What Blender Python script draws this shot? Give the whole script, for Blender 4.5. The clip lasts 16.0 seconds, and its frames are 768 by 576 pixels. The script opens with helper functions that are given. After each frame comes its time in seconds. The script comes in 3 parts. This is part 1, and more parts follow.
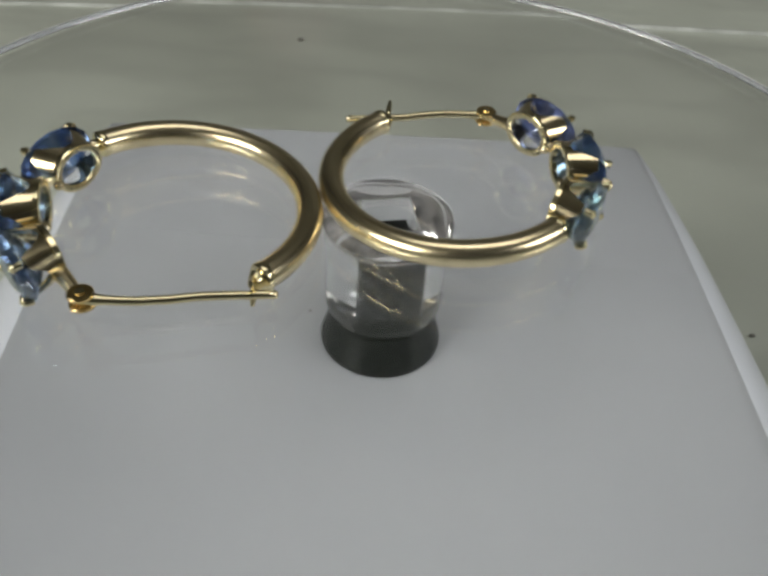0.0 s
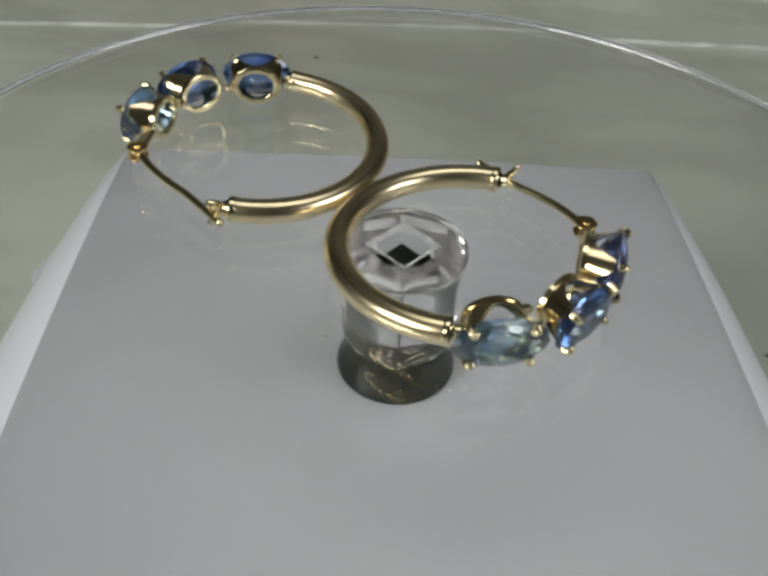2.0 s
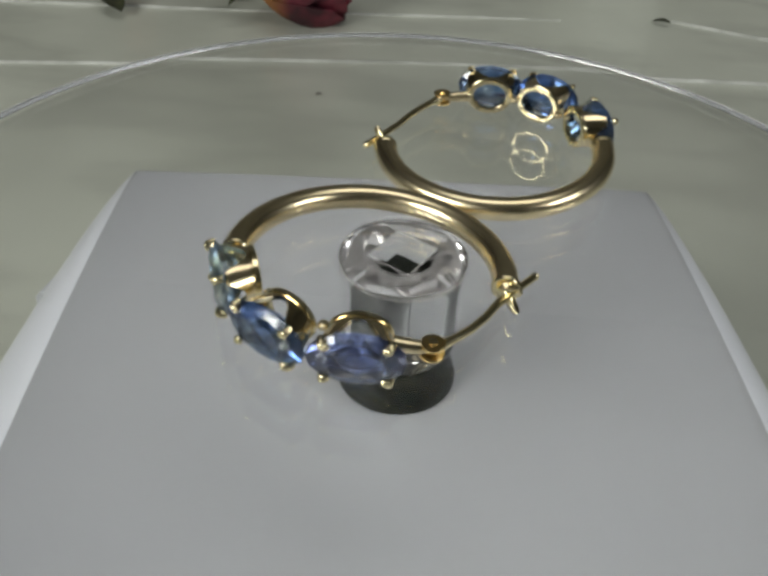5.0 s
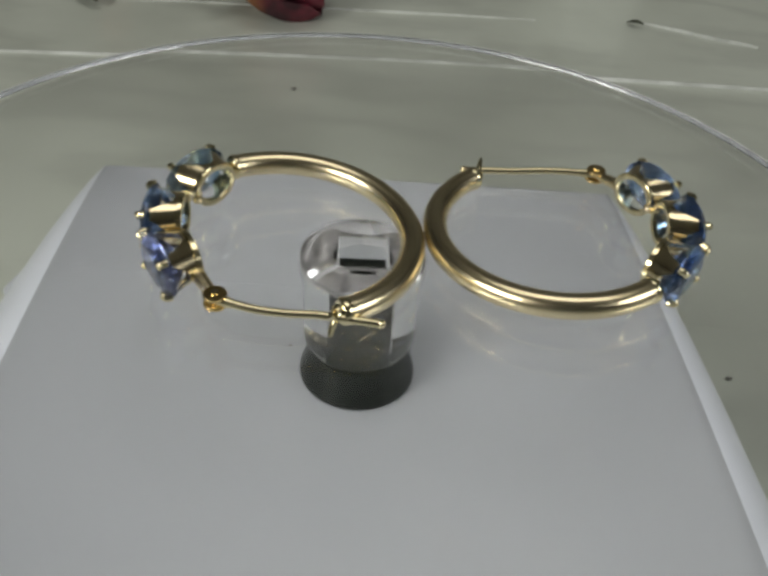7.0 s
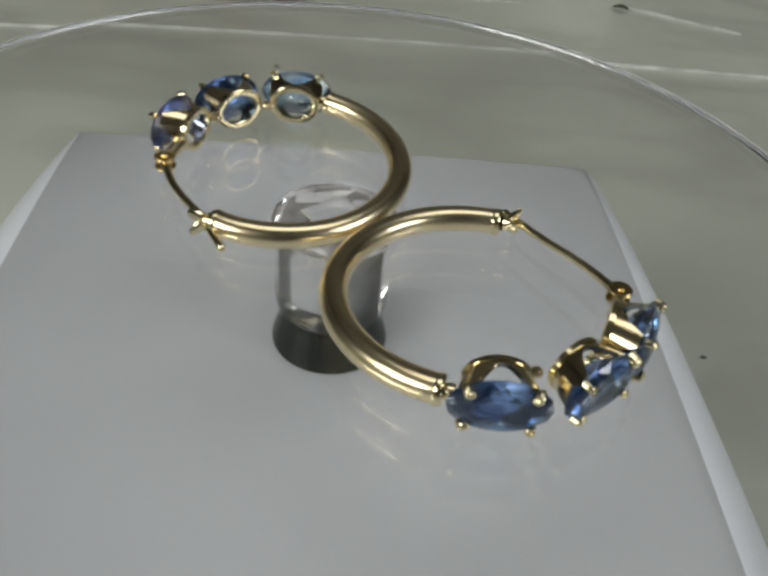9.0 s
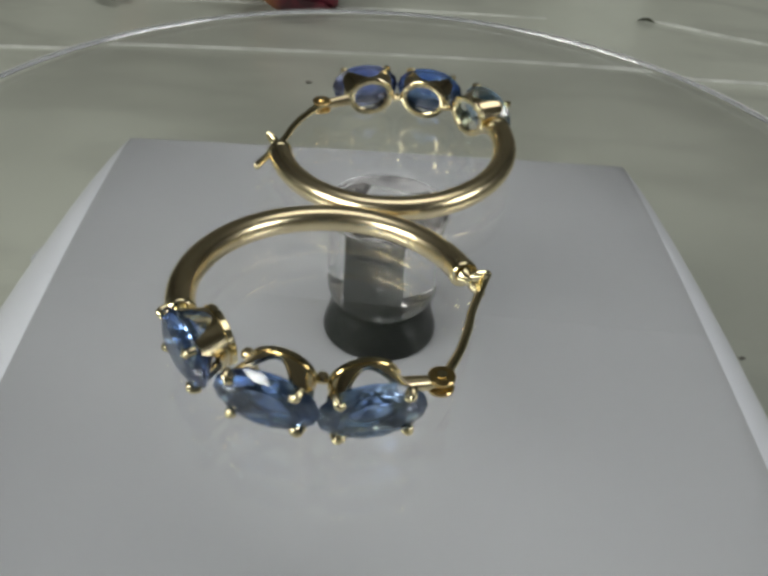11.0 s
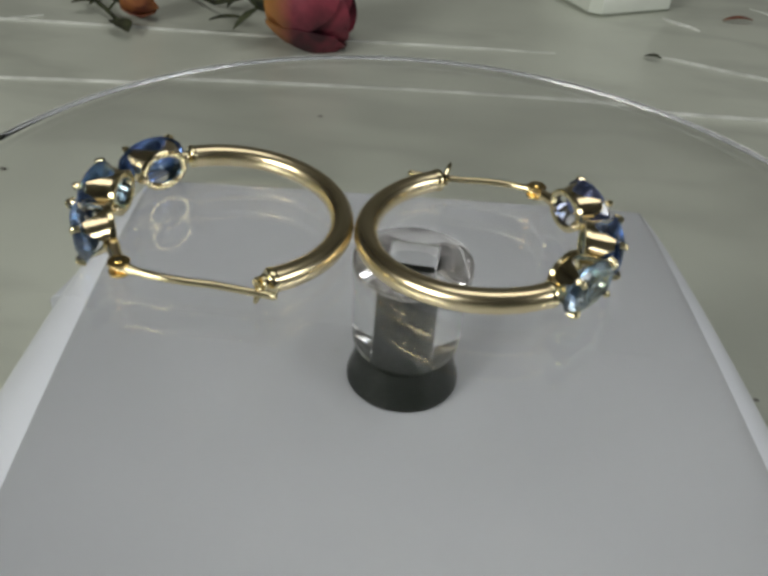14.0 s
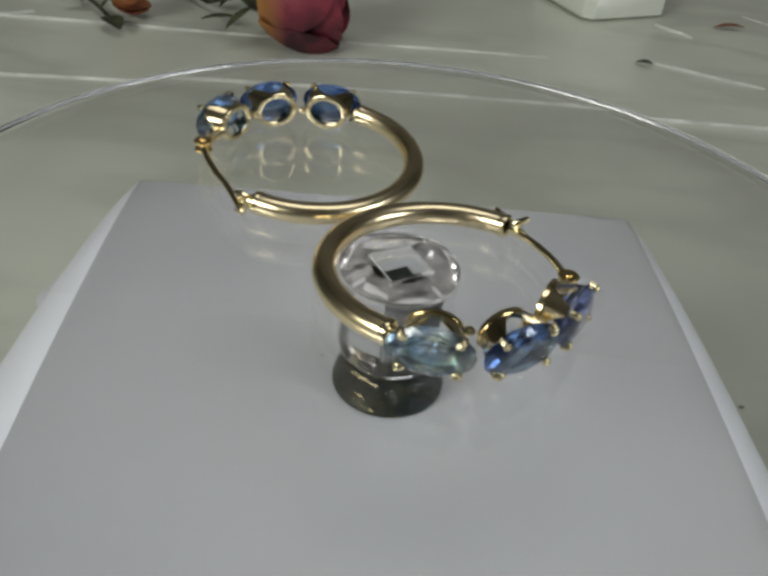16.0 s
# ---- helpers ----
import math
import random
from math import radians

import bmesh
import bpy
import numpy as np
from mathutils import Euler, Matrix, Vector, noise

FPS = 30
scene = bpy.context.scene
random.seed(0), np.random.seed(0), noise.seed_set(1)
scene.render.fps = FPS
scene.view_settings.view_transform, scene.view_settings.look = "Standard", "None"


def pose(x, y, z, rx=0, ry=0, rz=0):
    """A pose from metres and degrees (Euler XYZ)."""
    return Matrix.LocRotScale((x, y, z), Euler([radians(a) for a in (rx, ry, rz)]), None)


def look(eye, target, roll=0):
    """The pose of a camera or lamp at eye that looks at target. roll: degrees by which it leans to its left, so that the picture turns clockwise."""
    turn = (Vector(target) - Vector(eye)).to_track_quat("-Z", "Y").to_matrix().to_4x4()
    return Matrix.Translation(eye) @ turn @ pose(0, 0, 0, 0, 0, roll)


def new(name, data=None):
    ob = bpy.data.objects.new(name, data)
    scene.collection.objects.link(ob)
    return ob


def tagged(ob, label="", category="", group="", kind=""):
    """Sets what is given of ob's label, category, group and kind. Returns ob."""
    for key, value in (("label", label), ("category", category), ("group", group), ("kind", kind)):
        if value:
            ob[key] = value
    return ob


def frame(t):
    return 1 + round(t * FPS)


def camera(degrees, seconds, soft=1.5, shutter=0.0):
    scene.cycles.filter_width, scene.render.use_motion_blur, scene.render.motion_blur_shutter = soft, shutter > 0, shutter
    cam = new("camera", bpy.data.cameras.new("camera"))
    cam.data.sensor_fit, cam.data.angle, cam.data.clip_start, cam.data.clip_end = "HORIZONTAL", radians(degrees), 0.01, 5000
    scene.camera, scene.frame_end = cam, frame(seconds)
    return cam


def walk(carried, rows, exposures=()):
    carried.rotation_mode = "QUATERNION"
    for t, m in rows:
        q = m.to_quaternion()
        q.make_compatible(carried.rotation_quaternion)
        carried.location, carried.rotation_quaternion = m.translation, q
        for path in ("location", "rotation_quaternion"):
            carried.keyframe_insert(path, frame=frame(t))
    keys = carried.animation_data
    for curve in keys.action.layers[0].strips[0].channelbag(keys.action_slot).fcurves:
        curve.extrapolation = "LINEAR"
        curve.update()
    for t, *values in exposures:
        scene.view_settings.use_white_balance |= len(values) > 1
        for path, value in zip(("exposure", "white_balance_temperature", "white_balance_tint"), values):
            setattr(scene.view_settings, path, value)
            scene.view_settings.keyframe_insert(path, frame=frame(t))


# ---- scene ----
cam = camera(51.31, 16.0, soft=3.4)
walk(cam, [
    (0, look((0.00137, -0.04988, 0.04913), (0.00013, 0.00886, -0.00516), 4.12)),
    (0.5, look((0.00017, -0.04982, 0.04946), (-0.00013, 0.00884, -0.00494), 4.17)),
    (1, look((-0.00028, -0.04895, 0.05102), (-0.00171, 0.00963, -0.00344), 3.43)),
    (1.5, look((0.00039, -0.04908, 0.05062), (-0.00187, 0.01024, -0.00302), 2.62)),
    (2, look((0.00115, -0.04928, 0.05059), (-0.00159, 0.01001, -0.00305), 3.15)),
    (2.5, look((0.00025, -0.04935, 0.05035), (-0.00171, 0.01039, -0.00283), 3.27)),
    (3, look((-0.00013, -0.04976, 0.04878), (-0.00260, 0.01123, -0.00293), 2.60)),
    (3.5, look((0.00051, -0.05188, 0.04849), (-0.00222, 0.00988, -0.00228), 2.06)),
    (4, look((0.00112, -0.05109, 0.04860), (-0.00229, 0.01121, -0.00146), 1.95)),
    (6.5, look((0.00238, -0.05257, 0.04989), (0.00059, 0.00926, -0.00085), 4.35)),
    (7, look((0.00318, -0.05251, 0.05040), (0.00198, 0.00934, -0.00033), 4.69)),
    (7.5, look((0.00435, -0.05300, 0.05046), (0.00309, 0.00867, -0.00048), 3.94)),
    (8, look((0.00454, -0.05294, 0.04997), (0.00429, 0.00856, -0.00119), 5.18)),
    (8.5, look((0.00425, -0.05398, 0.04887), (0.00386, 0.00757, -0.00223), 5.08)),
    (9, look((0.00456, -0.05381, 0.04900), (0.00489, 0.00738, -0.00254), 6.27)),
    (11.3, look((0.00232, -0.05740, 0.04741), (0.00002, 0.00517, -0.00239), 4.20)),
    (11.5, look((0.00263, -0.05716, 0.04770), (0.00065, 0.00535, -0.00218), 4.77)),
    (12, look((0.00065, -0.05715, 0.04835), (-0.00203, 0.00611, -0.00055), 4.14)),
    (12.5, look((0.00016, -0.05695, 0.04900), (-0.00265, 0.00663, 0.00054), 4.23)),
    (13, look((-0.00003, -0.05661, 0.04902), (-0.00276, 0.00711, 0.00073), 4.54)),
    (13.5, look((0.00017, -0.05631, 0.04911), (-0.00243, 0.00753, 0.00097), 4.46)),
    (14, look((0.00011, -0.05615, 0.04957), (-0.00238, 0.00775, 0.00150), 4.57)),
    (14.5, look((0.00000, -0.05618, 0.04968), (-0.00251, 0.00770, 0.00159), 4.39)),
    (15, look((-0.00005, -0.05600, 0.04985), (-0.00210, 0.00790, 0.00176), 5.11)),
    (15.5, look((0.00040, -0.05560, 0.04985), (-0.00144, 0.00843, 0.00192), 5.31)),
    (16, look((0.00047, -0.05585, 0.04994), (-0.00112, 0.00814, 0.00196), 5.79)),
])

MM = 0.001
SPIN = -26.896            # degrees a second, about the spindle
TURN_AT = 14.5            # the time at which the platter's marks lie as they are written below
DISC_TOP, DISC_BOTTOM, DISC_R = 11.85, 9.35, 43.9
PIVOT = 0.25              # the spindle stands this far to +x
BLOCK_TOP, TABLE = -3.7, -40.5
FAR = 1.295               # the table's things lie this much farther out than their bare numbers

# ---- light ----
world = bpy.data.worlds.new("room_air")
scene.world = world
world.use_nodes = True
world.node_tree.nodes["Background"].inputs[0].default_value = (0.90, 0.95, 1.0, 1)
world.node_tree.nodes["Background"].inputs[1].default_value = 0.05


def lamp(name, eye, target, sx, sy, power, colour):
    data = bpy.data.lights.new(name, "AREA")
    data.shape, data.size, data.size_y, data.energy, data.color = "RECTANGLE", sx, sy, power, colour
    ob = new(name, data)
    ob.matrix_world = look(eye, target)
    return ob


lamp("desk_lamp_panel", (-0.302, -0.264, 0.24), (0, 0, 0.01), 0.25, 0.12, 1.28, (0.98, 0.99, 0.93))
lamp("desk_lamp_panel", (0.378, -0.140, 0.24), (0, 0, 0.01), 0.20, 0.12, 0.54, (0.95, 0.98, 0.98))
# added overhead fill for the table; no known lamp hangs there
lamp("overhead_fill", (0.1, 0.2, 1.55), (0.1, 0.2, 0), 1.2, 0.6, 4.3, (1.0, 0.99, 0.94))
scene.view_settings.exposure = 0.0


# ---- materials ----
def material(name, colour, rough=0.5, metal=0.0, glass=0.0, ior=1.5, coat=0.0):
    m = bpy.data.materials.new(name)
    m.use_nodes = True
    b = m.node_tree.nodes["Principled BSDF"]
    b.inputs["Base Color"].default_value = (*colour, 1)
    b.inputs["Roughness"].default_value = rough
    b.inputs["Metallic"].default_value = metal
    b.inputs["Transmission Weight"].default_value = glass
    b.inputs["IOR"].default_value = ior
    b.inputs["Coat Weight"].default_value = coat
    return m, m.node_tree, b


def noise_mix(tree, socket, scale, a, b, lo=0.35, hi=0.65, detail=5.0, space="Object", stretch=None):
    """Drives a socket with two colours or values mixed by a noise of that scale (per metre)."""
    co = tree.nodes.new("ShaderNodeTexCoord")
    tex = tree.nodes.new("ShaderNodeTexNoise")
    tex.inputs["Scale"].default_value, tex.inputs["Detail"].default_value = scale, detail
    if stretch:
        mp = tree.nodes.new("ShaderNodeMapping")
        mp.inputs["Scale"].default_value = stretch
        tree.links.new(co.outputs[space], mp.inputs[0])
        tree.links.new(mp.outputs[0], tex.inputs["Vector"])
    else:
        tree.links.new(co.outputs[space], tex.inputs["Vector"])
    ramp = tree.nodes.new("ShaderNodeValToRGB")
    ramp.color_ramp.elements[0].position, ramp.color_ramp.elements[1].position = lo, hi
    ramp.color_ramp.elements[0].color = a if len(a) == 4 else (*a, 1)
    ramp.color_ramp.elements[1].color = b if len(b) == 4 else (*b, 1)
    tree.links.new(tex.outputs["Fac"], ramp.inputs[0])
    if socket is not None:
        tree.links.new(ramp.outputs[0], socket)
    return ramp.outputs[0], tex.outputs["Fac"]


def bump(tree, b, scale, strength, dist=0.0001, detail=4.0):
    co = tree.nodes.new("ShaderNodeTexCoord")
    tex = tree.nodes.new("ShaderNodeTexNoise")
    tex.inputs["Scale"].default_value, tex.inputs["Detail"].default_value = scale, detail
    tree.links.new(co.outputs["Object"], tex.inputs["Vector"])
    bp = tree.nodes.new("ShaderNodeBump")
    bp.inputs["Strength"].default_value, bp.inputs["Distance"].default_value = strength, dist
    tree.links.new(tex.outputs["Fac"], bp.inputs["Height"])
    tree.links.new(bp.outputs[0], b.inputs["Normal"])


def grey(v):
    return (v, v, v)


GOLD, t_, b_ = material("satin_gold", (0.80, 0.68, 0.42), 0.28, 1.0)
noise_mix(t_, b_.inputs["Roughness"], 2500, grey(0.245), grey(0.265), 0.2, 0.8)
noise_mix(t_, b_.inputs["Base Color"], 300, (0.85, 0.71, 0.43), (0.90, 0.78, 0.53), 0.2, 0.8)
BRIGHT, t_, b_ = material("bright_gold", (0.88, 0.77, 0.48), 0.16, 1.0)
noise_mix(t_, b_.inputs["Roughness"], 1500, grey(0.12), grey(0.20), 0.2, 0.8)
CUP, t_, b_ = material("cup_gold", (0.78, 0.66, 0.42), 0.16, 1.0)
noise_mix(t_, b_.inputs["Roughness"], 900, grey(0.13), grey(0.19), 0.2, 0.8)
DEEP, t_, b_ = material("deep_gold", (0.74, 0.54, 0.24), 0.22, 1.0)
noise_mix(t_, b_.inputs["Roughness"], 1500, grey(0.16), grey(0.3), 0.2, 0.8)


def sapphire(name, dark, pale):
    m, t, b = material(name, dark, 0.03, 0, 0.96, 1.70, 0.0)
    noise_mix(t, b.inputs["Base Color"], 420, dark, pale, 0.38, 0.62, 3)
    noise_mix(t, b.inputs["Roughness"], 700, grey(0.05), grey(0.13))
    return m


BLUE = sapphire("blue_sapphire", (0.08, 0.18, 0.54), (0.32, 0.50, 0.85))
TEAL = sapphire("pale_teal_sapphire", (0.26, 0.48, 0.78), (0.80, 0.91, 0.92))
PALE = sapphire("pale_blue_sapphire", (0.12, 0.26, 0.66), (0.44, 0.62, 0.92))
VIOLET = sapphire("violet_blue_sapphire", (0.13, 0.20, 0.58), (0.46, 0.54, 0.84))

ACRYLIC, t_, b_ = material("clear_acrylic", (0.985, 0.988, 0.985), 0.0, 0, 1.0, 1.49)
# pale matt colour for the lamps' glint along the platter's rim
RIM_GLINT, t_, b_ = material("rim_glint_acrylic", (0.66, 0.67, 0.66), 0.5, 0, 0.45, 1.3)
noise_mix(t_, b_.inputs["Roughness"], 300, grey(0.4), grey(0.65), 0.2, 0.8)
GLUE, t_, b_ = material("cloudy_glue", (0.86, 0.83, 0.84), 0.5)
noise_mix(t_, b_.inputs["Alpha"], 900, grey(0.03), grey(0.24), 0.3, 0.7, 3)
BLACK, t_, b_ = material("black_plastic", (0.008, 0.010, 0.008), 0.10, 0, 0, 1.4, 0.0)
noise_mix(t_, b_.inputs["Roughness"], 800, grey(0.03), grey(0.09), 0.2, 0.8)
bump(t_, b_, 700, 0.16, 0.0003, 2)
# the base's plastic as its less lit top shows it
WHITE, t_, b_ = material("dim_white_plastic", (0.74, 0.75, 0.79), 0.28, 0, 0, 1.49, 0.15)
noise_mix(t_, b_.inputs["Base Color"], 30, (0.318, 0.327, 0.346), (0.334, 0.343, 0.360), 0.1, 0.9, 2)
noise_mix(t_, b_.inputs["Roughness"], 25, grey(0.34), grey(0.38), 0.1, 0.9, 2)
# the same plastic, paler where it faces the lamp: light put into the colour
LIT_SHELL, t_, b_ = material("lit_shell_plastic", (0.72, 0.73, 0.78), 0.3, 0, 0, 1.49, 0.15)
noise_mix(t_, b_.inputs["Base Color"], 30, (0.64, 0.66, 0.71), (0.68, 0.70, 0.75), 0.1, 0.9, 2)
# shaded copy of the base's plastic for the wall below the lip
SHADED_SHELL, t_, b_ = material("shaded_shell_plastic", (0.30, 0.30, 0.33), 0.4)
noise_mix(t_, b_.inputs["Base Color"], 200, (0.26, 0.26, 0.29), (0.34, 0.34, 0.37))
SPECK, t_, b_ = material("dust", (0.1, 0.1, 0.09), 0.9)
noise_mix(t_, b_.inputs["Base Color"], 3000, (0.14, 0.14, 0.12), (0.24, 0.22, 0.20))

COVER, t_, b_ = material("marbled_cover", (0.55, 0.56, 0.52), 0.3, 0, 0, 1.5, 0.1)
broad, _f = noise_mix(t_, None, 11, (0.50, 0.52, 0.45), (0.67, 0.695, 0.61), 0.3, 0.58, 5)
vein, _f = noise_mix(t_, None, 15, (0, 0, 0), (1, 1, 1), 0.44, 0.50, 6, stretch=(0.55, 1.5, 1))
vein2, _f = noise_mix(t_, None, 15, (1, 1, 1), (0, 0, 0), 0.505, 0.57, 6, stretch=(0.55, 1.5, 1))
mul = t_.nodes.new("ShaderNodeMath")
mul.operation = "MULTIPLY"
t_.links.new(vein, mul.inputs[0])
t_.links.new(vein2, mul.inputs[1])
mx = t_.nodes.new("ShaderNodeMix")
mx.data_type = "RGBA"
mul2 = t_.nodes.new("ShaderNodeMath")
mul2.operation = "MULTIPLY"
mul2.inputs[1].default_value = 0.22
t_.links.new(mul.outputs[0], mul2.inputs[0])
t_.links.new(mul2.outputs[0], mx.inputs[0])
t_.links.new(broad, mx.inputs[6])
mx.inputs[7].default_value = (0.22, 0.225, 0.20, 1)
t_.links.new(mx.outputs[2], b_.inputs["Base Color"])
bump(t_, b_, 60, 0.25, 0.001)
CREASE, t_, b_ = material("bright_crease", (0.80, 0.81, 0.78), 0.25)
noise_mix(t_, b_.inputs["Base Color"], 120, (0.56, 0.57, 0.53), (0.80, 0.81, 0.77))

PETAL, t_, b_ = material("dried_petal", (0.35, 0.04, 0.09), 0.6)
pet, _f = noise_mix(t_, None, 75, (0.05, 0.010, 0.018), (0.27, 0.034, 0.06), 0.36, 0.60)
co_ = t_.nodes.new("ShaderNodeTexCoord")
sep_ = t_.nodes.new("ShaderNodeSeparateXYZ")
t_.links.new(co_.outputs["Object"], sep_.inputs[0])
rng_ = t_.nodes.new("ShaderNodeMapRange")
rng_.inputs[1].default_value, rng_.inputs[2].default_value = 0.004, -0.006
t_.links.new(sep_.outputs[0], rng_.inputs[0])
mx_ = t_.nodes.new("ShaderNodeMix")
mx_.data_type = "RGBA"
t_.links.new(rng_.outputs[0], mx_.inputs[0])
t_.links.new(pet, mx_.inputs[6])
mx_.inputs[7].default_value = (0.50, 0.23, 0.05, 1)
t_.links.new(mx_.outputs[2], b_.inputs["Base Color"])
bump(t_, b_, 900, 0.5, 0.0004)
ORANGE, t_, b_ = material("dried_orange_petal", (0.45, 0.16, 0.05), 0.65)
noise_mix(t_, b_.inputs["Base Color"], 150, (0.14, 0.03, 0.02), (0.38, 0.14, 0.035))
STEM, t_, b_ = material("dried_stem", (0.03, 0.04, 0.02), 0.75)
noise_mix(t_, b_.inputs["Base Color"], 250, (0.012, 0.015, 0.008), (0.07, 0.08, 0.035))
CERAMIC, t_, b_ = material("glazed_ceramic", (0.80, 0.84, 0.76), 0.25)
noise_mix(t_, b_.inputs["Base Color"], 40, (0.78, 0.82, 0.74), (0.85, 0.88, 0.80))
# dark tone of unseen walls, chosen to cut fill and darken gold reflections
DARK_WALL, t_, b_ = material("dark_unseen_wall", (0.62, 0.62, 0.58), 0.8)
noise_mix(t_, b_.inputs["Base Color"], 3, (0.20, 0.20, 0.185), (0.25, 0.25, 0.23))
# white tone of unseen surfaces, chosen to brighten reflections in the platter
BOUNCE_WHITE, t_, b_ = material("white_unseen_wall", (0.8, 0.8, 0.77), 0.7)
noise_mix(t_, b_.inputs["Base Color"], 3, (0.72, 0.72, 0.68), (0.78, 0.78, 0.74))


# ---- mesh helpers (millimetres in, metres out) ----
def part(name, bm, mat, parent=None, label="", smooth=True, sharp=38):
    bmesh.ops.recalc_face_normals(bm, faces=bm.faces)
    for v in bm.verts:
        v.co *= MM
    me = bpy.data.meshes.new(name)
    bm.to_mesh(me)
    bm.free()
    me.materials.append(mat)
    if smooth:
        me.polygons.foreach_set("use_smooth", [True] * len(me.polygons))
        me.set_sharp_from_angle(angle=radians(sharp))
    ob = new(name, me)
    if parent:
        ob.parent = parent
    if label:
        tagged(ob, label)
    return ob


def thing(name, x, y, z, label, category, group="", kind=""):
    ob = new(name)
    ob.matrix_world = pose(x * MM, y * MM, z * MM)
    return tagged(ob, label, category, group, kind)


def rings(bm, loops, closed=False, caps=True):
    """Joins loops of equally many points into a skin."""
    vs = [[bm.verts.new(p) for p in loop] for loop in loops]
    n = len(vs[0])
    pairs = list(zip(vs, vs[1:])) + ([(vs[-1], vs[0])] if closed else [])
    for a, b in pairs:
        for i in range(n):
            bm.faces.new((a[i], a[(i + 1) % n], b[(i + 1) % n], b[i]))
    if caps and not closed:
        bm.faces.new(vs[0][::-1])
        bm.faces.new(vs[-1])
    return vs


def sweep(bm, path, radius, n=16, closed=False):
    """A round rod along a path; radius is a number or a function of 0 to 1."""
    pts = [Vector(p) for p in path]
    m = len(pts)
    loops = []
    side = None
    for i, p in enumerate(pts):
        a = pts[i - 1] if i or closed else p
        b = pts[(i + 1) % m] if i < m - 1 or closed else p
        d = (b - a).normalized()
        up = Vector((0, 0, 1)) if abs(d.z) < 0.9 else Vector((0, 1, 0))
        side = d.cross(up).normalized() if side is None else (side - d * side.dot(d)).normalized()
        top = side.cross(d)
        r = radius(i / (m - 1)) if callable(radius) else radius
        loops.append([p + r * (math.cos(t) * side + math.sin(t) * top) for t in (2 * math.pi * k / n for k in range(n))])
    rings(bm, loops, closed)
    return bm


def turned(bm, profile, n=64, cx=0.0, cy=0.0):
    """A turned solid from (radius, height) pairs."""
    rings(bm, [[(cx + r * math.cos(t), cy + r * math.sin(t), z) for t in (2 * math.pi * k / n for k in range(n))] for r, z in profile])
    return bm


def blob(bm, c, r, n=10, squash=(1, 1, 1)):
    loops = []
    for j in range(1, 6):
        lat = -math.pi / 2 + math.pi * j / 6
        loops.append([(c[0] + squash[0] * r * math.cos(lat) * math.cos(t), c[1] + squash[1] * r * math.cos(lat) * math.sin(t),
                       c[2] + squash[2] * r * math.sin(lat)) for t in (2 * math.pi * k / n for k in range(n))])
    rings(bm, loops)
    return bm


def moved(bm, m):
    bmesh.ops.transform(bm, matrix=m, verts=bm.verts)
    return bm


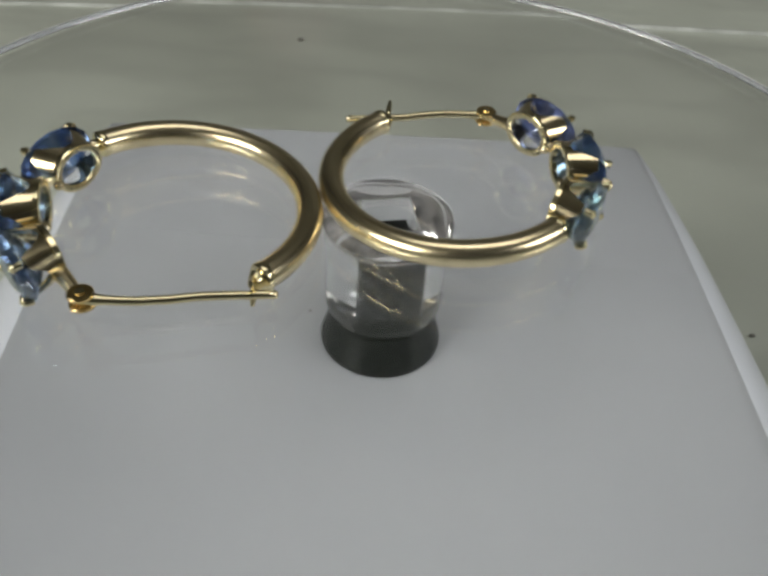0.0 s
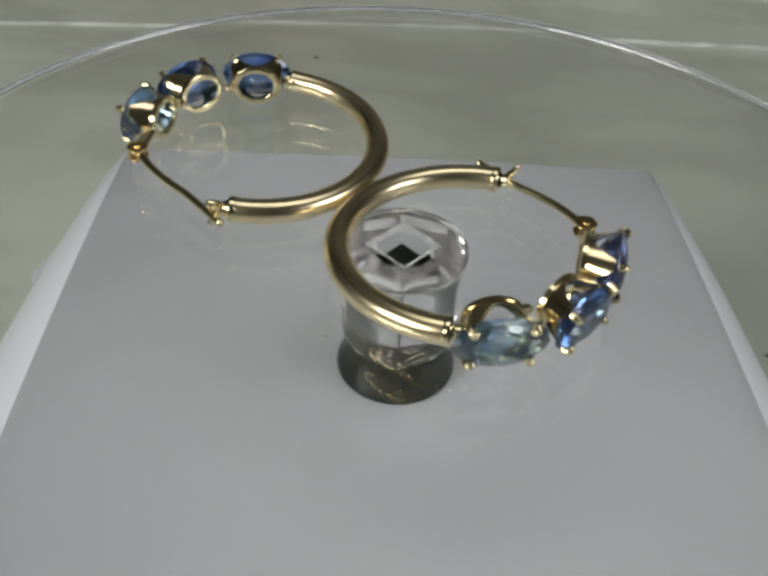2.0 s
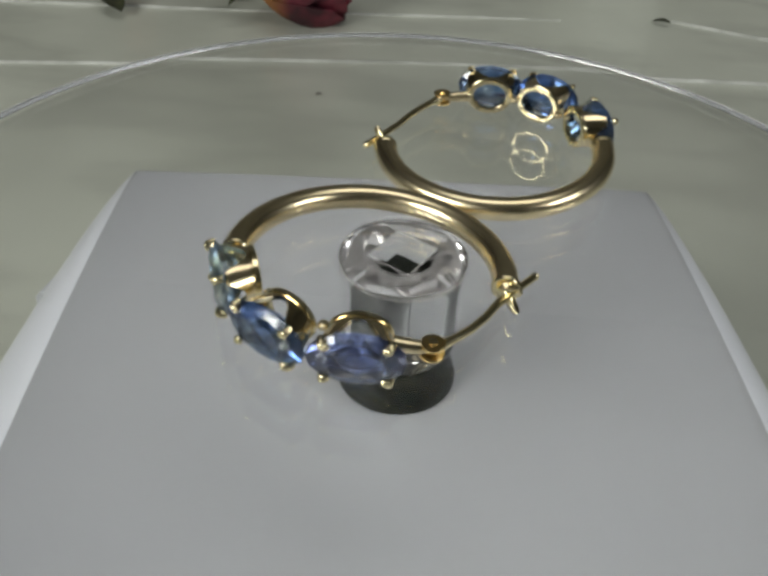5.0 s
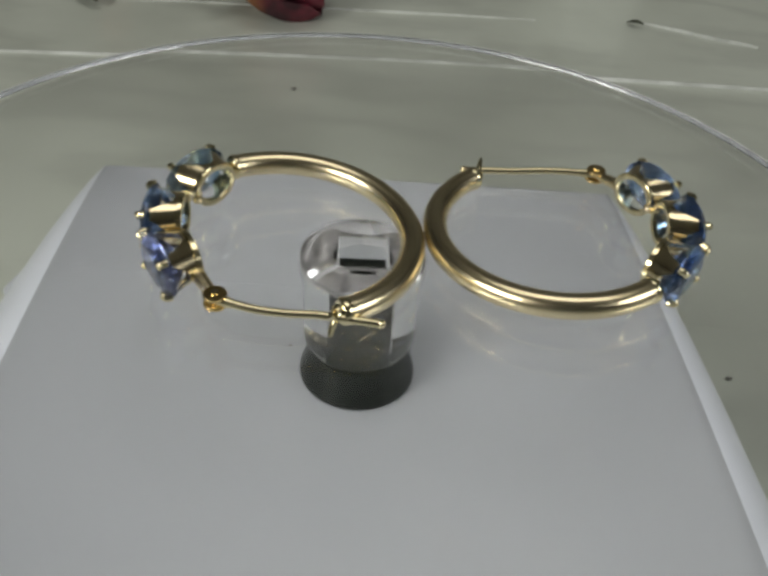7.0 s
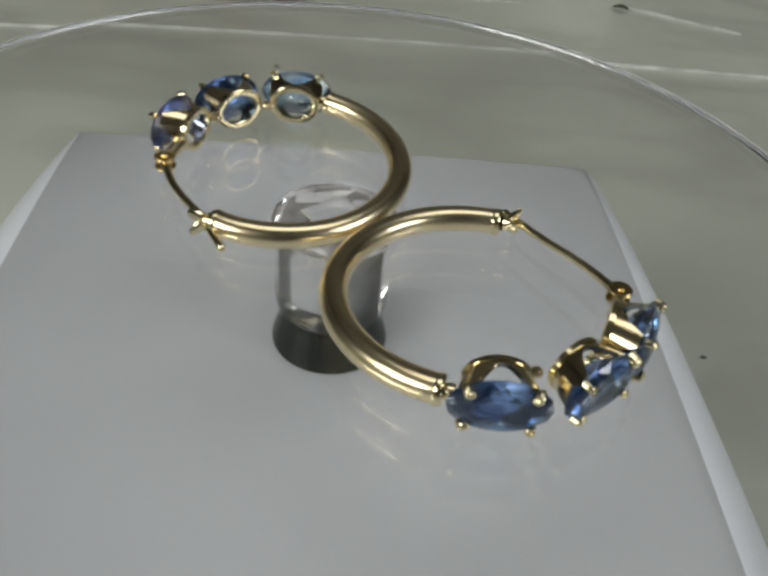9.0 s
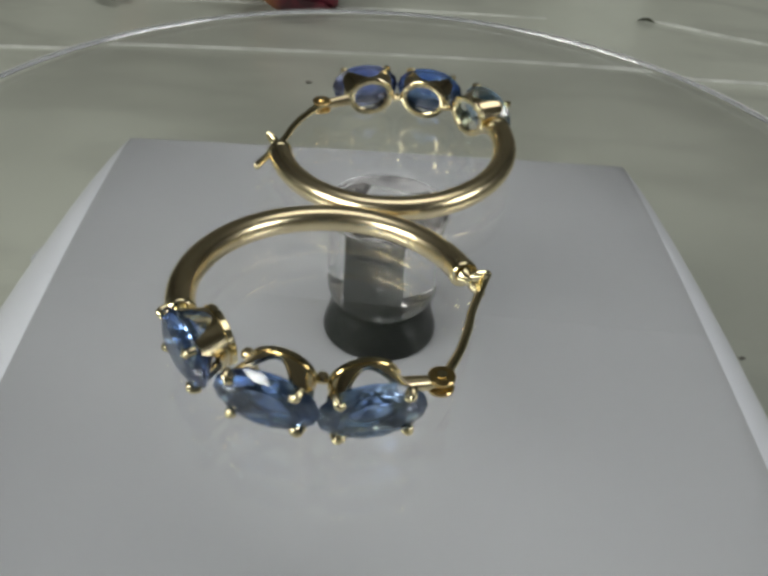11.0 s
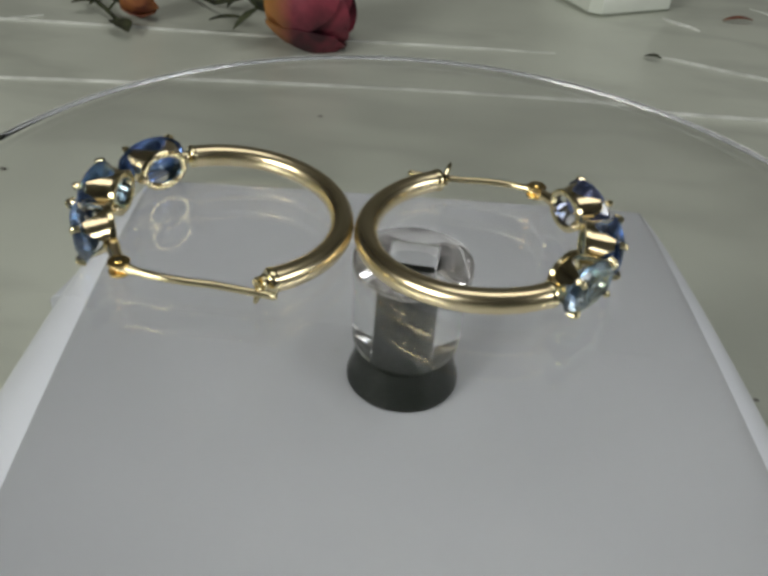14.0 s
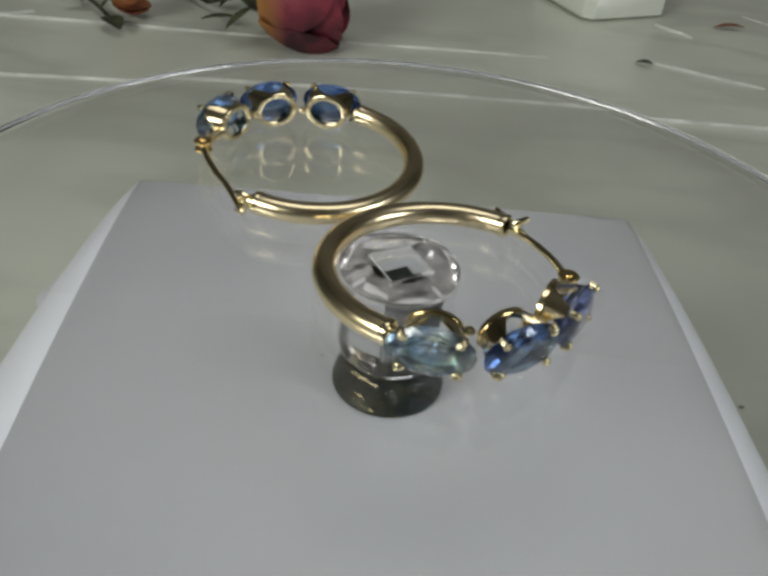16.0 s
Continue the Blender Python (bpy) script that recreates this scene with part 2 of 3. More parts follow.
# ---- the setting: table cover, added unseen room that shapes light and reflections ----
def build_setting():
    bm = bmesh.new()
    nx, ny = 60, 60
    grid = [[bm.verts.new((-700 + 1400 * i / nx, -500 + 1300 * j / ny, TABLE + 0.5 * (noise.noise((i * 0.31, j * 0.37, 1)) - 0.6)))
             for i in range(nx + 1)] for j in range(ny + 1)]
    for j in range(ny):
        for i in range(nx):
            bm.faces.new((grid[j][i], grid[j][i + 1], grid[j + 1][i + 1], grid[j + 1][i]))
    top = part("table_top", bm, COVER)
    tagged(top, "grey-white marbled table cover with faint bright creases", "table", kind="structure")

    def crease(x0, y0, x1, y1, w, h=0.35, bow=0.0):
        x0, y0, x1, y1 = x0 * FAR, y0 * FAR, x1 * FAR, y1 * FAR
        b = bmesh.new()
        d = Vector((x1 - x0, y1 - y0, 0))
        s = d.cross(Vector((0, 0, 1))).normalized()
        loops = []
        for k in range(25):
            u = k / 24
            taper = min(1, 6 * u, 6 * (1 - u)) * 0.9 + 0.1
            c = Vector((x0, y0, TABLE + 0.02)) + d * u - s * bow * math.sin(math.pi * u) + s * 1.2 * noise.noise((u * 3, x0, y0))
            ww = w * taper * (0.8 + 0.5 * noise.noise((u * 9, y0, 4)))
            loops.append([c - s * ww - Vector((0, 0, 0.5)), c - s * ww * 0.5 + Vector((0, 0, h * taper)),
                          c + s * ww * 0.5 + Vector((0, 0, h * taper)), c + s * ww - Vector((0, 0, 0.5))])
        rings(b, loops)
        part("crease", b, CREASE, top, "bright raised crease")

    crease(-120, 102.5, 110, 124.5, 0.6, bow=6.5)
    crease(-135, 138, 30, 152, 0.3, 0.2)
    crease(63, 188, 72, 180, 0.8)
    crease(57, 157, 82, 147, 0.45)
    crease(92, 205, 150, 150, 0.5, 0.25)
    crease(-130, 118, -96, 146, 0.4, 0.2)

    def wall(name, x0, x1, y0, y1, z0, z1, kind_label, mat=DARK_WALL):
        b = bmesh.new()
        bmesh.ops.create_cube(b, size=1.0)
        for v in b.verts:
            v.co = ((x0 + x1) / 2 + v.co.x * (x1 - x0), (y0 + y1) / 2 + v.co.y * (y1 - y0), (z0 + z1) / 2 + v.co.z * (z1 - z0))
        tagged(part(name, b, mat, smooth=False), kind_label, "room", kind="structure")

    wall("floor", -1700, 1700, -1700, 2000, -830, -780, "unseen floor, dark like the side walls")
    wall("ceiling", -1700, 1700, -1700, 2000, 1650, 1700, "unseen ceiling, white to match the north wall's reflection", BOUNCE_WHITE)
    wall("wall_north", -1700, 1700, 1950, 2000, -780, 1650, "unseen wall, white to brighten the platter's reflections", BOUNCE_WHITE)
    wall("wall_south", -1700, 1700, -1700, -1650, -780, 1650, "unseen wall, dark to cut fill light")
    wall("wall_west", -1700, -1650, -1650, 1950, -780, 1650, "unseen wall, dark to cut fill light")
    wall("wall_east", 1650, 1700, -1650, 1950, -780, 1650, "unseen wall, dark to cut fill light")


# ---- the turntable ----
def build_base():
    base = thing("turntable_base", 0, 0, TABLE, "white plastic turntable base with bowed sides, top coloured dimmer than the lit flank", "turntable")
    oz = -TABLE

    def outline(corners, bows, power, z, n=28):
        """A four-sided outline with bowed sides."""
        pts = []
        for k in range(4):
            (ax, ay), (bx, by) = corners[k], corners[(k + 1) % 4]
            nx, ny = -(by - ay), bx - ax
            L = math.hypot(nx, ny)
            for i in range(n):
                u = (1 - math.cos(math.pi * i / n)) / 2
                o = bows[k] * (4 * u * (1 - u)) ** power
                pts.append((ax + (bx - ax) * u + nx / L * o, ay + (by - ay) * u + ny / L * o, z + oz))
        return pts

    T = BLOCK_TOP
    plate = ((-33.4, 30.2), (28.2, 34.2), (33.6, -50.0), (-24.3, -50.0))
    lip = ((-35.8, 31.4), (30.6, 34.9), (38.6, -52.5), (-32.6, -52.5))
    plate_bow, lip_bow = (0.35, 0.9, 0.1, 0.9), (0.5, 3.4, 0.4, 3.8)

    def between(f, z):
        """The outline that lies that share of the way from the plate's edge to the lip."""
        corners = [(a + (c - a) * f, b + (d - b) * f) for (a, b), (c, d) in zip(plate, lip)]
        return outline(corners, [a + (b - a) * f for a, b in zip(plate_bow, lip_bow)], 0.75 - 0.35 * f, z)

    bm = bmesh.new()
    rings(bm, [between(0.90, T - 9.5), between(0.97, T - 8.0), between(1.0, T - 7.0), between(1.02, T - 5.6), between(1.0, T - 4.9), between(0.93, T - 3.9), between(0.80, T - 2.75),
               between(0.62, T - 1.7), between(0.42, T - 0.9), between(0.26, T - 0.42), between(0.16, T - 0.2)], caps=False)
    part("flank", bm, LIT_SHELL, base, "rounded shell flank, coloured brighter as if lit", sharp=60)
    bm = bmesh.new()
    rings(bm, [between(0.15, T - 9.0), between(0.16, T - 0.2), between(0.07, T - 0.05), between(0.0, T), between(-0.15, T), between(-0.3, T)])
    part("body", bm, WHITE, base, "flat top, coloured dimmer than the lit flank", sharp=60)
    # the lower case, hidden under the lip but for the far corner and the flank, whose shade is painted dark
    foot = ((-39.5, 31.0), (33.0, 37.0), (40.5, -56.0), (-38.0, -56.0))
    bm = bmesh.new()
    rings(bm, [outline(foot, (0.3, 1.0, 0.3, 2.2), 0.45, z) for z in (TABLE + 0.4, T - 13.0, T - 11.8)]
          + [outline([(x * 0.97, y * 0.97) for x, y in foot], (0.3, 1.0, 0.3, 2.2), 0.45, T - 11.2)])
    part("skirt", bm, SHADED_SHELL, base, "lower skirt, coloured dark for the shade under the lip", sharp=30)
    # separate white piece that stands for the lit part of the lower wall
    bm = bmesh.new()
    post = ((-44.0, 18.6), (-41.6, 31.0), (-36.0, 32.0), (-36.0, 18.6))
    rings(bm, [[(x, y, z + oz) for x, y in post] for z in (TABLE + 0.5, T - 11.4)] + [[(x * 0.985, y, T - 10.6 + oz) for x, y in post]])
    part("lit_case_corner", bm, LIT_SHELL, base, "lower case corner, coloured white as its lit part", smooth=False)
    return base


def build_spindle():
    sp = thing("drive_spindle", 0, 0, BLOCK_TOP, "glossy black round boss with square shaft on white base", "spindle")
    bm = bmesh.new()
    turned(bm, [(5.16, 0), (5.28, 0.12), (5.28, 0.4), (5.14, 0.9), (4.94, 1.5), (4.74, 2.2), (4.56, 3.0), (4.45, 3.55), (4.35, 3.75), (4.0, 3.82)])
    part("boss", bm, BLACK, sp)
    bm = bmesh.new()
    h = 2.05
    sq = [(-h, -h), (h, -h), (h, h), (-h, h)]
    rings(bm, [[(x * s, y * s, z) for x, y in sq] for z, s in ((3.83, 1), (11.3, 1), (11.55, 0.94))])
    part("shaft", moved(bm, pose(0, 0, 0, 0, 0, -17)), BLACK, sp, "square black shaft", smooth=False)
    return sp


def row_at(r, z, angles):
    return [(r * math.cos(a), r * math.sin(a), z) for a in angles]


def build_platter():
    pl = thing("platter", 0, 0, DISC_BOTTOM, "clear acrylic round platter with a cylindrical hub", "platter")
    t = DISC_TOP - DISC_BOTTOM
    R = DISC_R
    n = 192
    h = 2.2
    low = BLOCK_TOP + 3.86 - DISC_BOTTOM
    angles = [2 * math.pi * (k + 0.5) / n for k in range(n)]
    bm = bmesh.new()

    def row(r, z):
        return [bm.verts.new((r * math.cos(a), r * math.sin(a), z)) for a in angles]

    def square(z, s=1.0):
        out = []
        for a in angles:
            m = h * s / max(abs(math.cos(a + radians(17))), abs(math.sin(a + radians(17))))
            out.append(bm.verts.new((m * math.cos(a), m * math.sin(a), z)))
        return out

    # one clear moulding: the round plate, the hub under it, and the square bore that takes the shaft
    rows = [row(r, z) for r, z in ((R - 3.0, t), (R - 1.2, t), (R - 0.45, t), (R - 0.12, t - 0.14), (R, t - 0.5), (R, 0.3), (R - 0.3, 0), (R - 1.2, 0), (8.0, 0), (6.2, 0), (5.6, 0), (5.2, -0.12), (5.06, -0.5), (5.0, -1.4),
                                   (4.98, low + 1.3), (4.9, low + 0.75), (4.66, low + 0.3), (4.25, low + 0.06), (3.9, low))]
    rows += [square(low), square(low + 0.4, 0.99), square(t - 2.0, 0.97), square(t - 1.75, 0.9)]
    for a, b in zip(rows, rows[1:]):
        for i in range(n):
            bm.faces.new((a[i], a[(i + 1) % n], b[(i + 1) % n], b[i]))
    bm.faces.new(rows[0])
    bm.faces.new(rows[-1])
    disc = part("disc", bm, ACRYLIC, pl, "clear disc with a clear round hub and square bore", sharp=30)
    disc.visible_shadow = False
    # cloudy glue between plate and hub
    bm = bmesh.new()
    rings(bm, [row_at(r, z, angles) for r, z in ((2.45, -0.32), (5.0, -0.62), (5.0, -0.55), (2.45, -0.25))], closed=True)
    part("glue_ring", bm, GLUE, pl, "cloudy pale glue ring").visible_shadow = False
    # pale matt strips that paint the rim's glint: round the upper bevel, and a finer one below
    for name, loop in (("upper_edge_glint", ((R - 0.10, t - 0.10), (R + 0.04, t - 0.12), (R + 0.06, t - 0.62), (R + 0.01, t - 0.64))),
                       ("lower_edge_glint", ((R + 0.005, 0.26), (R + 0.03, 0.28), (R + 0.03, 0.46), (R + 0.005, 0.48)))):
        bm = bmesh.new()
        rings(bm, [[(q * math.cos(a), q * math.sin(a), z) for a in angles] for q, z in loop], closed=True)
        part(name, bm, RIM_GLINT, pl, "pale matt strip painting the glint of the rim").visible_shadow = False
    return pl


# ---- the earrings ----
HOOP_R, TUBE_R = 9.85, 1.0
def oval(a, b, n, z, turn=0.0):
    return [(a * math.cos(t), b * math.sin(t), z) for t in (turn + 2 * math.pi * k / n for k in range(n))]


def stone_mesh(a, b):
    """A faceted oval stone; its table looks along +z, its girdle lies at z = 0."""
    bm = bmesh.new()
    n = 16
    loops = [oval(a * 0.10, b * 0.10, n, -1.75), oval(a * 0.55, b * 0.52, n, -1.05, math.pi / n), oval(a, b, n, -0.08), oval(a, b, n, 0.06),
             oval(a * 0.80, b * 0.80, n, 0.46, math.pi / n), oval(a * 0.58, b * 0.58, n, 0.68)]
    vs = [[bm.verts.new(p) for p in loop] for loop in loops]
    for k, (p, q) in enumerate(zip(vs, vs[1:])):
        twist = k in (1, 4)       # rows turned by half a step back
        lead = k in (0, 3)
        for i in range(n):
            j = (i + 1) % n
            if lead:
                bm.faces.new((p[i], p[j], q[i]))
                bm.faces.new((p[j], q[j], q[i]))
            elif twist:
                bm.faces.new((p[i], q[j], q[i]))
                bm.faces.new((p[i], p[j], q[j]))
            else:
                bm.faces.new((p[i], p[j], q[j], q[i]))
    bm.faces.new(vs[0][::-1])
    bm.faces.new(vs[-1])
    return bm


BACK_A, BACK_B, FRONT_A, FRONT_B, DEPTH = 2.05, 1.68, 3.15, 2.16, 3.05
PRONG_AT = radians(46)


def setting_mesh():
    """A scalloped oval cup from its back rim (z = 0) to four prongs (z = DEPTH)."""
    bm = bmesh.new()
    n = 96
    angles = [2 * math.pi * k / n for k in range(n)]

    def front(t):
        u = t % math.pi
        u = min(u, math.pi - u)          # 0 at the ends, pi/2 at the top
        if u < PRONG_AT:
            s = (PRONG_AT - u) / PRONG_AT
            low = 0.30
        else:
            s = (u - PRONG_AT) / (math.pi / 2 - PRONG_AT)
            low = 0.16
        s = min(1.0, s * 1.05)
        return DEPTH * (low + (1 - low) * (1 - math.sin(s * math.pi / 2) ** 0.9))

    def at(t, f, inset):
        z = front(t) * f
        u = z / DEPTH
        a, b = BACK_A + (FRONT_A - BACK_A) * u - inset, BACK_B + (FRONT_B - BACK_B) * u - inset
        return (a * math.cos(t), b * math.sin(t), z)

    fs = (0, 0.2, 0.45, 0.7, 0.9, 1.0)
    loops = [[at(t, f, 0) for t in angles] for f in fs] + [[at(t, f, 0.32) for t in angles] for f in fs[::-1]]
    rings(bm, loops, closed=True)
    return bm


def back_rim_mesh():
    bm = bmesh.new()
    angles = [2 * math.pi * k / 96 for k in range(96)]
    loops = []
    for o, z in ((0.16, -0.14), (0.16, 0.2), (-0.42, 0.2), (-0.42, -0.14), (-0.34, -0.2), (0.08, -0.2)):
        loops.append([((BACK_A + o) * math.cos(t), (BACK_B + o) * math.sin(t), z) for t in angles])
    rings(bm, loops, closed=True)
    return bm


# the way a stone looks, then where its cup stands: angle, radius and height
FACINGS_A = ((123, 129.4, 8.37, 2.20), (163, 164.4, 8.76, 2.35), (193, 195.9, 9.09, 2.15))
FACINGS_B = ((128, 126.2, 8.34, 2.38), (166, 161.7, 8.19, 2.30), (197, 197.7, 8.07, 2.30))


def build_earring(name, cx, cy, turn, stones, label, facings, bow, catch_deg, hinge_at, wire_tip, lie):
    """lie: the way to the hoop's lowest point, the height of its middle over the platter, and its slope."""
    low_way, rest, slope = radians(lie[0]), lie[1], lie[2]

    def hoop_point(deg, r=HOOP_R):
        t = radians(deg)
        return Vector((r * math.cos(t), r * math.sin(t), rest - slope * r * math.cos(t - low_way)))

    ear = new(name)
    tagged(ear, label, "earring", "pair of hoop earrings")
    arc = [hoop_point(catch_deg + (108.5 - catch_deg) * k / 80) for k in range(81)]
    bm = bmesh.new()
    sweep(bm, arc, TUBE_R, 28)
    tube = part("hoop_tube", bm, GOLD, ear, "smooth satin gold hoop tube")
    for a0, a1, r in ((catch_deg - 1.2, catch_deg + 3.0, 1.07), (106.0, 109.5, 1.06), (109.5, 113.5, 0.55)):
        bm = bmesh.new()
        sweep(bm, [hoop_point(a0 + (a1 - a0) * k / 6) for k in range(7)], lambda u, r=r: r * (1 - 0.12 * abs(2 * u - 1) ** 4), 24)
        part("collar", bm, BRIGHT, tube, "bright gold end collar")
    for k, (face, pos, r, up) in enumerate(facings):
        c = hoop_point(pos, r)
        c.z = up
        f = radians(face)
        x, y = Vector((-math.sin(f), math.cos(f), 0)), Vector((0, 0, 1))
        m = Matrix.Identity(4)
        z = x.cross(y)
        for i in range(3):
            m[i][0], m[i][1], m[i][2], m[i][3] = x[i], y[i], z[i], c[i]
        cup = part("setting", moved(setting_mesh(), m), CUP, ear, "scalloped gold oval setting with an open back rim")
        part("back_rim", moved(back_rim_mesh(), m), BRIGHT, cup, "bright polished gold open oval rim")
        part("stone", moved(stone_mesh(FRONT_A + 0.08, FRONT_B - 0.02), m @ Matrix.Translation((0, 0, DEPTH - 0.72))), stones[k][0], cup, stones[k][1], smooth=False)
        for q in (PRONG_AT, math.pi - PRONG_AT, math.pi + PRONG_AT, -PRONG_AT):
            bm = bmesh.new()
            p0 = Vector((FRONT_A * math.cos(q), FRONT_B * math.sin(q), DEPTH - 0.7))
            p1 = Vector((FRONT_A * 0.98 * math.cos(q), FRONT_B * 0.97 * math.sin(q), DEPTH - 0.22))
            p2 = Vector((FRONT_A * 0.90 * math.cos(q), FRONT_B * 0.86 * math.sin(q), DEPTH - 0.12))
            sweep(bm, [p0, (p0 + p1) / 2, p1, (p1 + p2) / 2 + Vector((0, 0, 0.06)), p2], lambda u: 0.27 - 0.03 * u, 10)
            blob(bm, p2, 0.33, 8, (1.15, 1.0, 0.55))
            part("prong", moved(bm, m), BRIGHT, cup, "bright gold prong tip")
    # links between the cups
    for (_, d0, r0, z0), (_, d1, r1, z1) in zip(facings, facings[1:]):
        d, lr = (d0 + d1) / 2, (r0 + r1) / 2 - 0.25
        bm = bmesh.new()
        blob(bm, Vector((*hoop_point(d, lr).xy, (z0 + z1) / 2)), 0.45, 10, (1, 1, 0.8))
        part("link", bm, GOLD, ear)
    # hinge: two lugs and a pin, the flattened eye of the wire between them
    h = Vector(hinge_at)
    hz = h.z
    for dz in (0.42, -0.42):
        bm = bmesh.new()
        turned(bm, [(0.78, dz - 0.15), (0.86, dz - 0.08), (0.86, dz + 0.08), (0.78, dz + 0.15)], 20, h.x, h.y)
        for v in bm.verts:
            v.co.z += hz
        part("hinge_lug", bm, DEEP, ear)
    bm = bmesh.new()
    sweep(bm, [h + Vector((0, 0, -0.66)), h + Vector((0, 0, 0)), h + Vector((0, 0, 0.68))], 0.3, 12)
    part("hinge_pin", bm, BRIGHT, ear)
    bm = bmesh.new()
    last = hoop_point(facings[-1][1], facings[-1][2] + 0.4)
    last.z = facings[-1][3] - 0.1
    sweep(bm, [h, h + (last - h) * 0.25, h + (last - h) * 0.6], lambda u: 0.42 + 0.15 * u, 10)
    part("hinge_arm", bm, GOLD, ear)
    tip = Vector(wire_tip) + Vector((0, 0, hoop_point(-72).z - 0.15))
    d = tip - h
    n = Vector((d.y, -d.x, 0)).normalized()
    path = [h + d * u + n * bow * math.sin(math.pi * min(1, u * 1.6)) for u in (0, 0.06, 0.12, 0.2, 0.3, 0.45, 0.6, 0.75, 0.88, 1.0)]
    bm = bmesh.new()
    sweep(bm, path, lambda u: 0.5 if u < 0.06 else (0.48 - 0.9 * (u - 0.06) if u < 0.24 else 0.33 - 0.03 * u), 14)
    blob(bm, tip, 0.34)
    part("clasp_wire", bm, BRIGHT, ear, "thin bright gold clasp wire")
    # the forked catch: a neck from the tube's end to two flat lobes, between which the wire snaps
    e = hoop_point(catch_deg - 1.5)
    q = radians(catch_deg)
    out = Vector((math.sin(q), -math.cos(q), 0))       # on past the tube's end
    along = Vector((d.x, d.y, 0)).normalized()
    to = Vector((along.y, -along.x, 0))                # across the wire, away from the hoop's middle
    if to.dot(e) < 0:
        to = -to
    bm = bmesh.new()
    sweep(bm, [e, e + out * 0.2 + to * 0.1, e + out * 0.35 + to * 0.4], lambda u: 0.7 - 0.25 * u, 12)
    base_at = e + out * 0.25 + to * 0.1
    for s in (1, -1):
        way = (to * 0.72 + out * 0.2 + Vector((0, 0, 0.66 * s))).normalized()
        wide = way.cross(along)
        lobe = bmesh.new()
        blob(lobe, (0, 0, 0), 1.0, 12)
        m = Matrix.Identity(4)
        c = base_at + way * 0.72
        for i in range(3):
            m[i][0], m[i][1], m[i][2], m[i][3] = along[i] * 0.26, wide[i] * 0.50, way[i] * 1.1, c[i]
        moved(lobe, m)
        spare = bpy.data.meshes.new("lobe")
        lobe.to_mesh(spare)
        lobe.free()
        bm.from_mesh(spare)
        bpy.data.meshes.remove(spare)
    part("catch", bm, BRIGHT, ear, "small forked gold catch")
    ear.matrix_world = pose(cx * MM, cy * MM, DISC_TOP * MM, 0, 0, turn)
    return ear


# ---- round about ----
def leaf(bm, base, way, length, width, bend=0.08):
    base, way = Vector(base), Vector(way).normalized()
    s = way.cross(Vector((0, 0, 1))).normalized()
    top = []
    for k in range(9):
        u = k / 8
        w = width * math.sin(math.pi * min(1, u * 0.95 + 0.03)) ** 0.8 * 0.5
        c = base + way * length * u + Vector((0, 0, bend * length * math.sin(u * 2.4)))
        top.append([c - s * w + Vector((0, 0, 0.25 * w)), c, c + s * w + Vector((0, 0, 0.25 * w)), c - Vector((0, 0, 0.25))])
    rings(bm, top)


